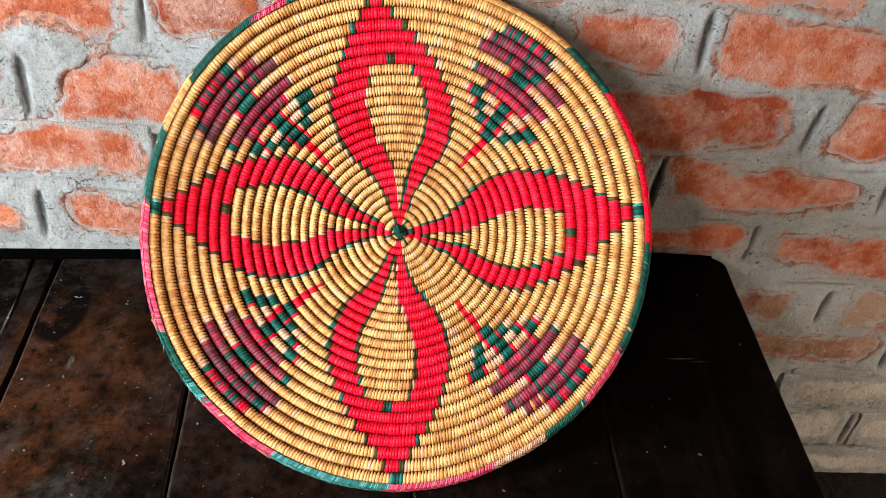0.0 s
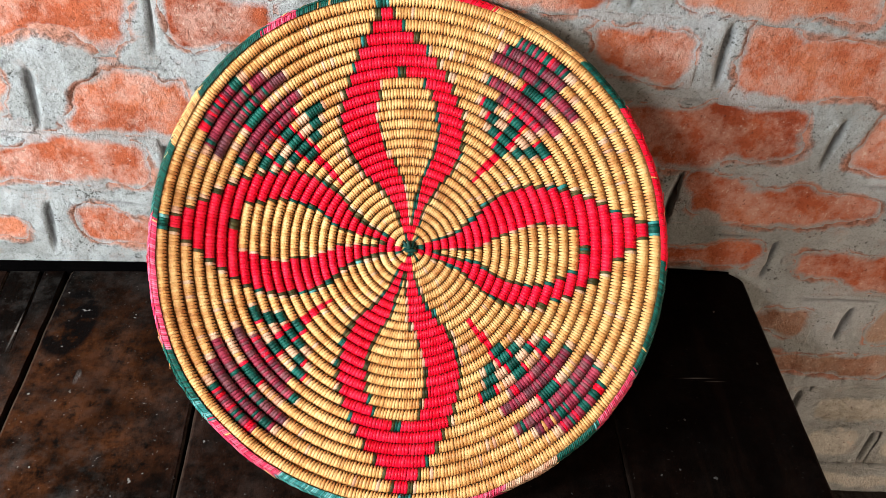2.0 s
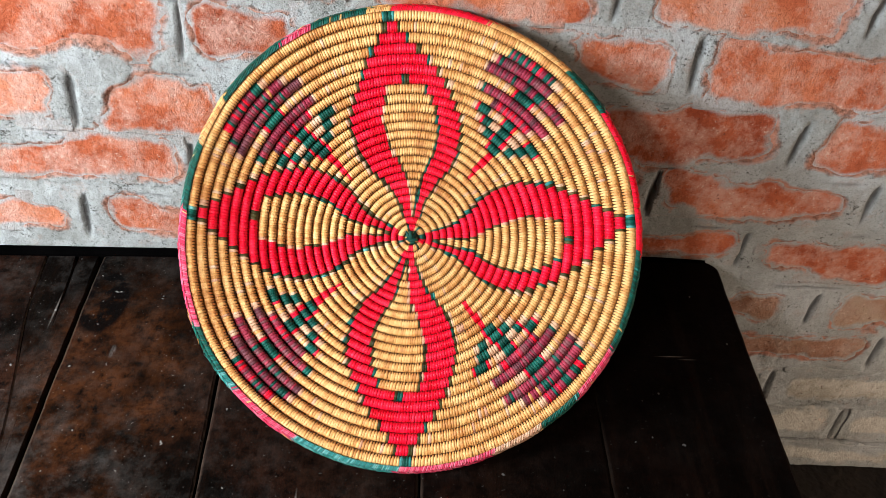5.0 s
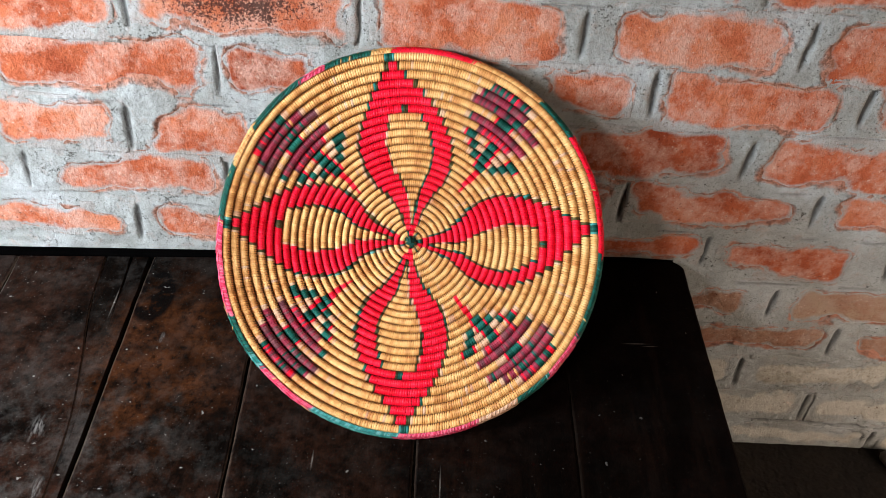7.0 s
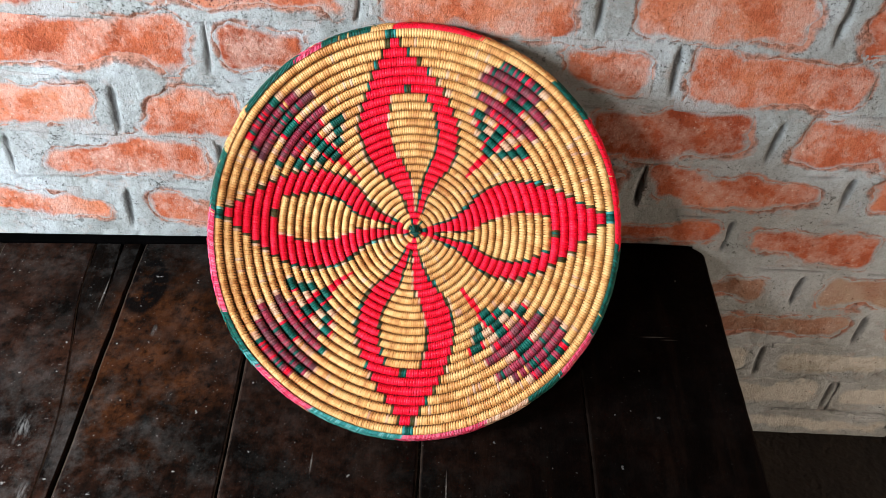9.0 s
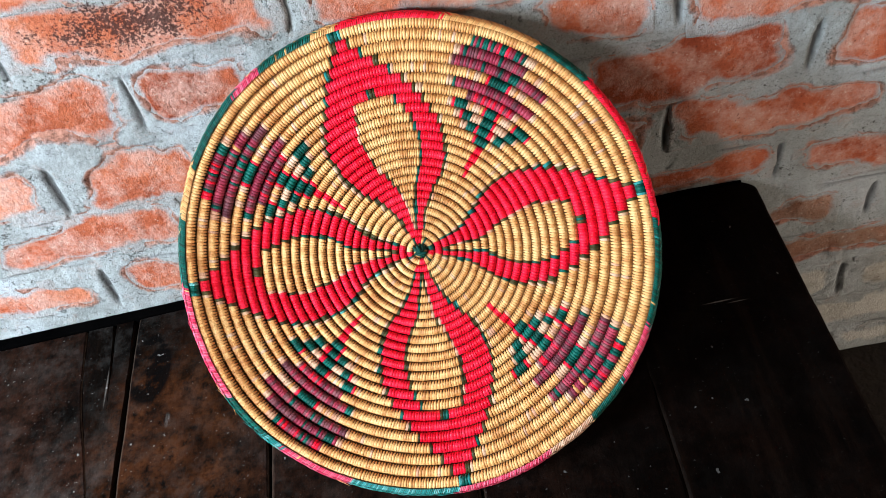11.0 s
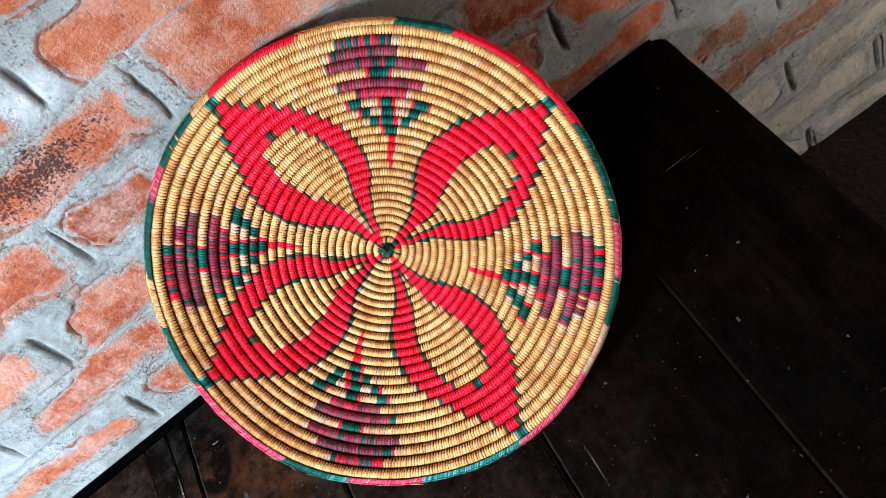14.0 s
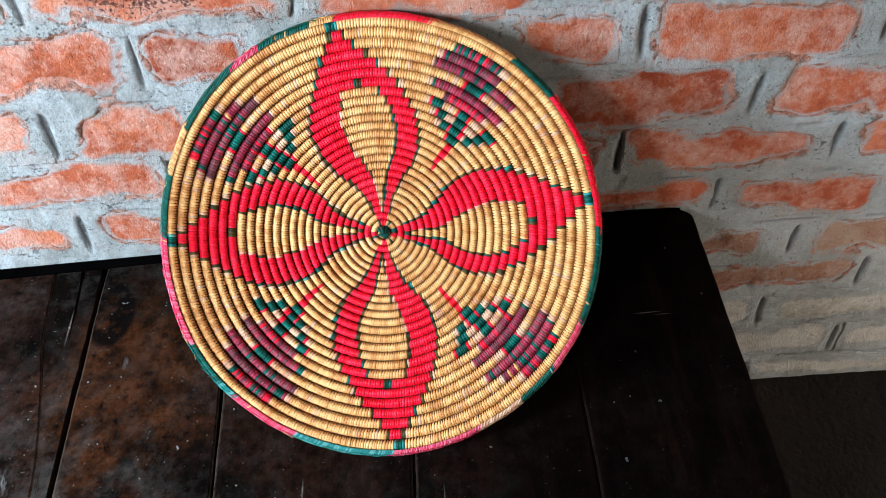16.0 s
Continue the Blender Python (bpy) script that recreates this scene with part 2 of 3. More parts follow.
    for at, size in (((0.286, -0.154, 0.43), (0.020, 0.0010, 1)), ((0.303, -0.158, 0.43), (0.012, 0.0008, 1)), ((0.050, -0.358, 0.43), (0.0010, 0.026, 1)), ((-0.531, -0.075, 0.43), (0.0016, 0.045, 1)), ((-0.377, -0.100, 0.43), (0.0014, 0.03, 1)), ((0.222, -0.10, 0.43), (0.0012, 0.016, 1)), ((-0.09, -0.33, 0.43), (0.0012, 0.014, 1))):
        c = mix(n, l, maths(n, l, "MULTIPLY", maths(n, l, "MULTIPLY", stain_mask(n, l, pos, at, size), tex_noise(n, l, pos, 210, 3, 0.6)), 0.8, clamp=True), c, (0.24, 0.21, 0.18))
    specks = ramp(n, l, tex_noise(n, l, pos, 330, 2, 0.4), [(0.715, (0, 0, 0)), (0.765, (1, 1, 1))])
    big_specks = ramp(n, l, tex_noise(n, l, pos, 115, 2, 0.5), [(0.735, (0, 0, 0)), (0.76, (1, 1, 1))])
    c = mix(n, l, maths(n, l, "MULTIPLY", specks, maths(n, l, "MULTIPLY", lit_wear, 0.32)), c, (0.34, 0.31, 0.28))
    c = mix(n, l, maths(n, l, "MULTIPLY", big_specks, maths(n, l, "ADD", 0.14, maths(n, l, "MULTIPLY", lit_wear, 0.3))), c, (0.36, 0.34, 0.31))
    # lacquer worn off the edges
    worn = n.new("ShaderNodeAttribute")
    worn.attribute_name = "worn"
    rubbed = maths(n, l, "MULTIPLY", maths(n, l, "ADD", worn.outputs["Fac"], maths(n, l, "SUBTRACT", tex_noise(n, l, pos, 70, 5, 0.75), 1.12)), 2.5, clamp=True)
    c = mix(n, l, maths(n, l, "MULTIPLY", rubbed, lit_wear), c, (0.045, 0.030, 0.021))
    l.new(c, b.inputs["Base Color"])
    r = ramp(n, l, tex_noise(n, l, pos, 24, 5, 0.7), [(0.3, (0.34, 0.34, 0.34)), (0.7, (0.66, 0.66, 0.66))])
    l.new(r, b.inputs["Roughness"])
    bump(n, l, maths(n, l, "ADD", grain, maths(n, l, "ADD", wear, fine)), b, 0.0014, 0.7)
    return m


def fibre_material(name, dark, main, light, rough=0.46, spec=0.16):
    """Dyed or plain grass strips: every strip has its own tone, with fibres along it."""
    m, n, l, b = material(name, rough, spec=spec)
    tone = n.new("ShaderNodeAttribute")
    tone.attribute_name = "tone"
    pos = place_of(n)
    big = tex_noise(n, l, pos, 26, 3, 0.5)
    t = maths(n, l, "ADD", maths(n, l, "MULTIPLY", tone.outputs["Fac"], 0.7), maths(n, l, "MULTIPLY", big, 0.3))
    c = ramp(n, l, t, [(0.05, dark), (0.45, main), (0.95, light)])
    fine = tex_noise(n, l, pos, 900, 3, 0.6)
    c = mix(n, l, 0.55, c, ramp(n, l, fine, [(0.3, (0.55, 0.5, 0.45)), (0.55, (1, 1, 1))]), "MULTIPLY")
    l.new(c, b.inputs["Base Color"])
    bump(n, l, fine, b, 0.0005, 0.7)
    return m


def plain_material(name, lo, hi, scale, rough=0.9, depth=0.004, spec=0.25):
    m, n, l, b = material(name, rough, spec=spec)
    pos = place_of(n)
    a = tex_noise(n, l, pos, scale, 6, 0.65)
    fine = tex_noise(n, l, pos, scale * 14, 4, 0.6)
    c = ramp(n, l, a, [(0.3, lo), (0.7, hi)])
    c = mix(n, l, 0.5, c, ramp(n, l, fine, [(0.3, (0.55, 0.55, 0.55)), (0.6, (1, 1, 1))]), "MULTIPLY")
    l.new(c, b.inputs["Base Color"])
    bump(n, l, maths(n, l, "ADD", a, fine), b, depth, 0.6)
    return m


MORTAR = mortar_material()
BRICK = brick_material("fired_red_brick", (0.30, 0.056, 0.019), (0.48, 0.115, 0.045), (0.58, 0.20, 0.10), 0.72, (0.60, 0.345, 0.26))
BRICK_DULL = brick_material("dull_brown_brick", (0.26, 0.11, 0.06), (0.37, 0.19, 0.12), (0.43, 0.3, 0.2), 0.6, (0.42, 0.29, 0.22))
BRICK_PALE = brick_material("limewashed_brick", (0.36, 0.32, 0.25), (0.50, 0.465, 0.385), (0.60, 0.57, 0.49), 0.75, (0.60, 0.57, 0.49))
WOOD = wood_material()
STRAW = fibre_material("golden_straw", (0.50, 0.190, 0.046), (0.78, 0.385, 0.118), (0.92, 0.56, 0.215), 0.44, 0.34)
STRAW_PINK = fibre_material("pink_tinged_straw", (0.55, 0.25, 0.14), (0.68, 0.40, 0.24), (0.76, 0.52, 0.34))
RED = fibre_material("scarlet_dyed_straw", (0.72, 0.004, 0.015), (0.95, 0.008, 0.034), (0.97, 0.025, 0.060), 0.36)
GREEN = fibre_material("bottle_green_dyed_straw", (0.002, 0.032, 0.022), (0.003, 0.082, 0.058), (0.009, 0.145, 0.105))
OLIVE = fibre_material("olive_dyed_straw", (0.02, 0.02, 0.006), (0.055, 0.048, 0.014), (0.12, 0.09, 0.03))
MAROON = fibre_material("maroon_dyed_straw", (0.16, 0.018, 0.035), (0.31, 0.028, 0.055), (0.46, 0.06, 0.09))
PLUM = fibre_material("plum_dyed_straw", (0.08, 0.022, 0.03), (0.16, 0.045, 0.055), (0.27, 0.085, 0.09))
TEAL = fibre_material("teal_dyed_straw", (0.01, 0.13, 0.11), (0.03, 0.25, 0.22), (0.26, 0.56, 0.52))
PINK = fibre_material("crimson_pink_dyed_straw", (0.55, 0.02, 0.06), (0.72, 0.045, 0.11), (0.85, 0.24, 0.31))
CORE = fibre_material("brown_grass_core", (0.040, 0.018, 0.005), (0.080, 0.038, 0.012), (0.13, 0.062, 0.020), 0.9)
EARTH = plain_material("packed_dark_earth", (0.005, 0.0034, 0.002), (0.018, 0.012, 0.007), 6, 0.95, 0.012)
PLASTER = plain_material("grey_cement_render", (0.17, 0.115, 0.075), (0.27, 0.195, 0.135), 3, 0.95)
BOARDS = plain_material("dusty_ceiling_boards", (0.10, 0.07, 0.045), (0.2, 0.15, 0.1), 5, 0.9)
BLACK = plain_material("gap_shade_black", (0.0006, 0.0006, 0.0006), (0.0014, 0.0012, 0.0012), 20, 0.95, 0.001, 0.0)
STONE = plain_material("dull_grey_rubble", (0.05, 0.045, 0.038), (0.15, 0.135, 0.115), 45, 0.95)


# ---------------- mesh helpers ----------------
def mesh_object(name, verts, faces, mats, parent=None, smooth=False, slots=None, tones=None):
    me = bpy.data.meshes.new(name)
    me.from_pydata(verts, [], faces)
    for mt in (mats if isinstance(mats, (list, tuple)) else [mats]):
        me.materials.append(mt)
    if slots is not None:
        me.polygons.foreach_set("material_index", slots)
    if tones is not None:
        me.attributes.new("tone", "FLOAT", "FACE").data.foreach_set("value", tones)
    if smooth:
        me.polygons.foreach_set("use_smooth", [True] * len(me.polygons))
    me.update()
    ob = new(name, me)
    if parent is not None:
        ob.parent = parent
    return ob


def part(name, bm, mat, parent, label=""):
    me = bpy.data.meshes.new(name)
    bm.to_mesh(me)
    bm.free()
    me.materials.append(mat)
    ob = new(name, me)
    ob.parent = parent
    return tagged(ob, label)


def box_bm(x0, x1, y0, y1, z0, z1, bevel=0.0):
    bm = bmesh.new()
    bmesh.ops.create_cube(bm, size=1.0, matrix=Matrix.Translation(((x0 + x1) / 2, (y0 + y1) / 2, (z0 + z1) / 2)) @ Matrix.Diagonal((x1 - x0, y1 - y0, z1 - z0, 1)))
    if bevel:
        bmesh.ops.bevel(bm, geom=list(bm.edges), offset=bevel, segments=2, affect="EDGES", profile=0.6)
    return bm


def structure(name, bm, mat, label, category):
    me = bpy.data.meshes.new(name)
    bm.to_mesh(me)
    bm.free()
    me.materials.append(mat)
    return tagged(new(name, me), label, category, kind="structure")


def lattice(seed, n=256):
    return np.random.RandomState(seed).rand(n, n)


def vnoise(x, z, size, seed):
    """Smooth value noise between -1 and 1, with cells of that size in metres."""
    g = lattice(seed)
    u, v = x / size + 71.3, z / size + 37.9
    i, j = np.floor(u).astype(int), np.floor(v).astype(int)
    a, b = u - i, v - j
    a, b = a * a * (3 - 2 * a), b * b * (3 - 2 * b)
    p = lambda di, dj: g[(i + di) % 256, (j + dj) % 256]
    return 2 * ((p(0, 0) * (1 - a) + p(1, 0) * a) * (1 - b) + (p(0, 1) * (1 - a) + p(1, 1) * a) * b) - 1


def smooth01(x):
    x = np.clip(x, 0, 1)
    return x * x * (3 - 2 * x)


# ---------------- the room ----------------
structure("floor", box_bm(LEFT, RIGHT, FRONT, 0.25, FLOOR - 0.1, FLOOR), EARTH, "dark packed earth floor with scattered rubble", "floor")
structure("ceiling", box_bm(LEFT, RIGHT, FRONT, 0.25, CEIL, CEIL + 0.1), BOARDS, "dusty brown boarded ceiling", "ceiling")


def joined_boxes(boxes):
    bm = bmesh.new()
    for k in boxes:
        extra = box_bm(*k)
        tmp = bpy.data.meshes.new("tmp")
        extra.to_mesh(tmp)
        extra.free()
        bm.from_mesh(tmp)
        bpy.data.meshes.remove(tmp)
    return bm


LOW, TOP = FLOOR - 0.1, CEIL + 0.1
f0, f1 = SIDE_Y - SIDE_W / 2, SIDE_Y + SIDE_W / 2
west = [(FRONT, f0, LOW, TOP), (f1, 0.022, LOW, TOP), (f0, f1, LOW, SIDE_Z0), (f0, f1, SIDE_Z1, TOP)]
structure("wall_west", joined_boxes([(LEFT - 0.15, LEFT, *k) for k in west]), PLASTER, "brown rendered side wall with an open window", "wall")
h0, h1 = FILL_Y - FILL_W / 2, FILL_Y + FILL_W / 2
east = [(FRONT, h0, LOW, TOP), (h1, 0.022, LOW, TOP), (h0, h1, LOW, FILL_Z0), (h0, h1, FILL_Z1, TOP)]
structure("wall_east", joined_boxes([(RIGHT, RIGHT + 0.15, *k) for k in east]), PLASTER, "brown rendered side wall with an unseen opening added for fill light", "wall")
d0, d1 = WIN_X - WIN_W / 2, WIN_X + WIN_W / 2
south = [(LEFT - 0.15, d0, LOW, TOP), (d1, RIGHT + 0.15, LOW, TOP), (d0, d1, WIN_Z1, TOP), (d0, d1, LOW, WIN_Z0)]
structure("wall_south", joined_boxes([(x0, x1, FRONT - 0.15, FRONT, z0, z1) for x0, x1, z0, z1 in south]), PLASTER, "brown rendered wall with a small open window", "wall")

# ---------------- the brick wall ----------------
# Courses of the wall: middle height, first joint, height of the bare brick face, limewashed or not.
PITCH = 0.2533
COURSES = [
    (1.095, 0.023, 0.058, 0), (1.020, 0.160, 0.058, 0), (0.945, 0.030, 0.060, 0), (0.868, 0.120, 0.060, 0),
    (0.790, 0.184, 0.068, 0), (0.718, 0.023, 0.064, 0), (0.632, 0.158, 0.062, 0), (0.561, 0.016, 0.046, 0),
    (0.482, 0.146, 0.042, 0), (0.391, 0.010, 0.046, 2), (0.321, 0.124, 0.043, 2), (0.246, 0.000, 0.050, 1),
    (0.166, 0.130, 0.050, 1), (0.090, 0.010, 0.040, 1),
]
# bare faces of the bricks that are seen best, by course: left, right, bottom, top
BARE = {
    4: ((-0.311, -0.077, 0.768, 0.826), (-0.046, 0.159, 0.758, 0.829), (0.217, 0.405, 0.761, 0.822)),
    5: ((-0.491, -0.247, 0.687, 0.755), (-0.219, -0.117, 0.691, 0.749), (0.150, 0.243, 0.694, 0.745), (0.295, 0.487, 0.680, 0.744)),
    6: ((-0.515, -0.365, 0.602, 0.666), (-0.324, -0.200, 0.597, 0.658), (0.190, 0.380, 0.604, 0.666), (0.440, 0.640, 0.598, 0.666)),
    7: ((-0.449, -0.250, 0.538, 0.586), (0.283, 0.490, 0.537, 0.584), (0.552, 0.740, 0.538, 0.584)),
    8: ((-0.570, -0.387, 0.463, 0.503), (-0.334, -0.230, 0.460, 0.503), (0.420, 0.596, 0.446, 0.500)),
    9: ((0.390, 0.470, 0.372, 0.412), (0.552, 0.720, 0.367, 0.416)),
}
X0, X1, Z0, Z1, STEP = -0.80, 0.98, FLOOR, 1.15, 0.0026
rng = random.Random(7)
bricks, joints = [], []
for n, (zc, off, tall, pale) in enumerate(COURSES):
    x = off - PITCH * 4
    while x < X1 + PITCH:
        jx = x + rng.uniform(-0.003, 0.003)
        joints.append((jx, zc, rng.uniform(0.030, 0.037), rng.uniform(-0.04, 0.09)))
        a, b = jx + rng.uniform(0.012, 0.034), jx + PITCH - rng.uniform(0.012, 0.034)
        lift = rng.uniform(-0.006, 0.006)
        face = (a, b, zc - tall / 2 + lift, zc + tall / 2 + lift * 0.5)
        for seen in BARE.get(n, ()):
            if jx < (seen[0] + seen[1]) / 2 < jx + PITCH:
                face = seen
        if zc > 0.45 or jx > 0.2:
            bricks.append((*face, pale, rng.random()))
        x += PITCH
bricks = [k for k in bricks if k[1] > X0 and k[0] < X1]

nx, nz = int((X1 - X0) / STEP), int((Z1 - Z0) / STEP)
gx, gz = np.meshgrid(np.linspace(X0, X1, nx), np.linspace(Z0, Z1, nz))


def ragged(x, z):
    """How far the cement laps over the bricks here."""
    return 0.0100 * vnoise(x, z * 1.5, 0.062, 1) + 0.0062 * vnoise(x, z * 1.3, 0.027, 2) + 0.0026 * vnoise(x, z, 0.012, 3) + 0.0015 * vnoise(x, z, 0.0065, 13)


def bare_edge(x, z, face, k):
    """Distance outside the bare face of one brick: a rounded, slanting oblong."""
    a, b, c, d = face
    cx, cz, hx, hz = (a + b) / 2, (c + d) / 2, (b - a) / 2, (d - c) / 2
    t = (x - cx) / hx
    mid = cz + 0.0055 * math.sin(k * 51) * t + 0.0035 * math.sin(k * 97) * (t * t - 0.4)
    tall = hz * (1 + 0.16 * math.sin(k * 23) * t)
    r = min(0.016, hz * 0.7)
    qx, qz = np.abs(x - cx) - hx + r, np.abs(z - mid) - tall + r
    return np.hypot(np.maximum(qx, 0), np.maximum(qz, 0)) + np.minimum(np.maximum(qx, qz), 0) - r


wob = ragged(gx, gz)
sink, fringe, thin = np.zeros_like(gx), np.zeros_like(gx), np.zeros_like(gx)
for a, b, c, d, pale, k in bricks:
    near = (np.abs(gx - (a + b) / 2) < (b - a) / 2 + 0.03) & (np.abs(gz - (c + d) / 2) < (d - c) / 2 + 0.03)
    sd = bare_edge(gx[near], gz[near], (a, b, c, d), k) + wob[near]
    sink[near] = np.maximum(sink[near], smooth01((-sd + 0.004) / 0.014))
    fringe[near] = np.maximum(fringe[near], np.exp(-(sd / 0.007) ** 2))
    if pale != 1:
        thin[near] = np.maximum(thin[near], smooth01((0.011 - sd) / 0.014))
lump = 0.0016 * vnoise(gx, gz, 0.06, 4) + 0.0011 * vnoise(gx, gz, 0.02, 5) + 0.0007 * vnoise(gx, gz, 0.008, 6)
proud = 0.0026 + lump - 0.0054 * sink + fringe * (0.0006 * vnoise(gx, gz, 0.0075, 14) + 0.0005 * vnoise(gx, gz, 0.0042, 15))
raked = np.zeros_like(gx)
for k, (jx, zc, half, lean) in enumerate(joints):
    if not X0 < jx < X1:
        continue
    # a slim slash scored beside each upright joint, with a soft trough round it
    up = (gz - zc) / half
    u = gx - jx - lean * (gz - zc) - 0.0012 * vnoise(gx, gz, 0.03, 8)
    ends = smooth01((1.05 - np.abs(up + 0.12 * vnoise(gx, gz, 0.03, 9))) / 0.35)
    wide = (0.0030 + 0.0012 * vnoise(gx, gz * 0 + k, 9.0, 16) + 0.0007 * up) * np.clip(1.25 - up * up, 0.2, 1.0)
    slash = smooth01((wide + 0.0013 - np.abs(u)) / 0.0026) * ends
    proud = proud - 0.0032 * slash - 0.0005 * smooth01((0.008 - np.abs(u)) / 0.006) * ends
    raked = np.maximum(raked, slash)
for i in range(len(COURSES) - 1):
    # the level joints are struck with the trowel: a flat band with a broken dark line
    zb = (COURSES[i][0] + COURSES[i + 1][0]) / 2
    u = gz - zb - 0.003 * vnoise(gx, gz * 0 + i, 0.16, 11)
    here = smooth01(vnoise(gx, gz * 0 + i * 3, 0.11, 12) * 1.4 + 0.55)
    proud = proud - 0.0014 * smooth01((0.0065 - np.abs(u)) / 0.003) * here
    line = smooth01((0.0024 - np.abs(u + 0.0060 - 0.0008 * vnoise(gx, gz * 0 + i * 7, 0.012, 18))) / 0.0022) * smooth01(vnoise(gx, gz * 0 + i * 5, 0.045, 17) * 2.0 + 0.1)
    proud = proud - 0.0016 * line
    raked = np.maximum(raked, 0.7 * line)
    if i == len(COURSES) - 2:
        # the lowest joint has crumbled out into a broken crack
        crack = smooth01((0.0030 + 0.0030 * vnoise(gx, gz, 0.012, 31) - np.abs(u - 0.004 * vnoise(gx, gz * 0, 0.035, 32))) / 0.003) * smooth01(vnoise(gx, gz * 0 + 2, 0.06, 33) * 1.6 + 0.75)
        proud = proud - 0.0075 * crack
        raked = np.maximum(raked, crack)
verts = np.stack([gx, -proud, gz], -1).reshape(-1, 3).tolist()
idx = np.arange(nx * nz).reshape(nz, nx)
faces = np.stack([idx[:-1, :-1], idx[:-1, 1:], idx[1:, 1:], idx[1:, :-1]], -1).reshape(-1, 4).tolist()
wall = structure("wall_north", box_bm(LEFT - 0.15, RIGHT + 0.15, 0.022, 0.25, FLOOR - 0.1, CEIL + 0.1), MORTAR, "red brick wall, thickly pointed with grey cement mortar", "wall")
sheet = mesh_object("mortar_bed", verts, faces, MORTAR, wall, smooth=True)
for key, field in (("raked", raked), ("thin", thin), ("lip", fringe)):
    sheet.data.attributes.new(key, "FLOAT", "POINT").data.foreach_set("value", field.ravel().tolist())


def brick(a, b, c, d, pale, k):
    """One rough brick face, set in the mortar."""
    more = 0.013
    bare = (a, b, c, d)
    a, b, c, d = a - more, b + more, c - more, d + more
    m, q = 60, 24
    x, z = np.meshgrid(np.linspace(a, b, m), np.linspace(c, d, q))
    y = -(0.0012 + 0.0009 * vnoise(x, z, 0.022, 21) + 0.0006 * vnoise(x, z, 0.007, 22) + 0.0012 * (k - 0.5) + (0.0008 if pale == 1 else 0.0))
    y[0, :] = y[-1, :] = 0.013
    y[:, 0] = y[:, -1] = 0.013
    v = np.stack([x, y, z], -1).reshape(-1, 3).tolist()
    i = np.arange(m * q).reshape(q, m)
    f = np.stack([i[:-1, :-1], i[:-1, 1:], i[1:, 1:], i[1:, :-1]], -1).reshape(-1, 4).tolist()
    x, z = x + 0.0022 * vnoise(x, z, 0.02, 23), z + 0.0022 * vnoise(x, z, 0.02, 24)
    v = np.stack([x, y, z], -1).reshape(-1, 3).tolist()
    edge = smooth01((bare_edge(x, z, bare, k) + ragged(x, z) + 0.014) / 0.017)
    ob = mesh_object("brick", v, f, (BRICK, BRICK_PALE, BRICK_DULL)[pale], wall, smooth=True)
    ob.data.attributes.new("smeared", "FLOAT", "POINT").data.foreach_set("value", edge.ravel().tolist())
    return ob


for k in bricks:
    if k[3] < Z1:
        brick(*k)

# ---------------- the table ----------------
# The low table stands a little askew on the uneven floor.
table = new("low_table")
tagged(table, "low dark brown lacquered plank table against a brick wall", "table")


def top_z(x, y):
    return 0.4485 + 0.0492 * x + 0.0272 * y


BACK = lambda x: -0.016 + 0.011 * (x + 0.45)
# joints between the planks: place at the back, drift towards the front, width of the gap
SEAMS = [(-1.15, 0.0, 0.004), (-0.98, 0.0, 0.004), (-0.79, 0.01, 0.003), (-0.534, 0.02, 0.0015), (-0.413, 0.13, 0.0020, 0.28),
         (-0.379, 0.05, 0.0050, 0.12), (-0.352, 0.010, 0.0050), (-0.190, 0.026, 0.0034), (0.020, 0.004, 0.0026), (0.197, 0.008, 0.0004), (0.369, 0.018, 0.0)]
FRONT_EDGE = -0.74


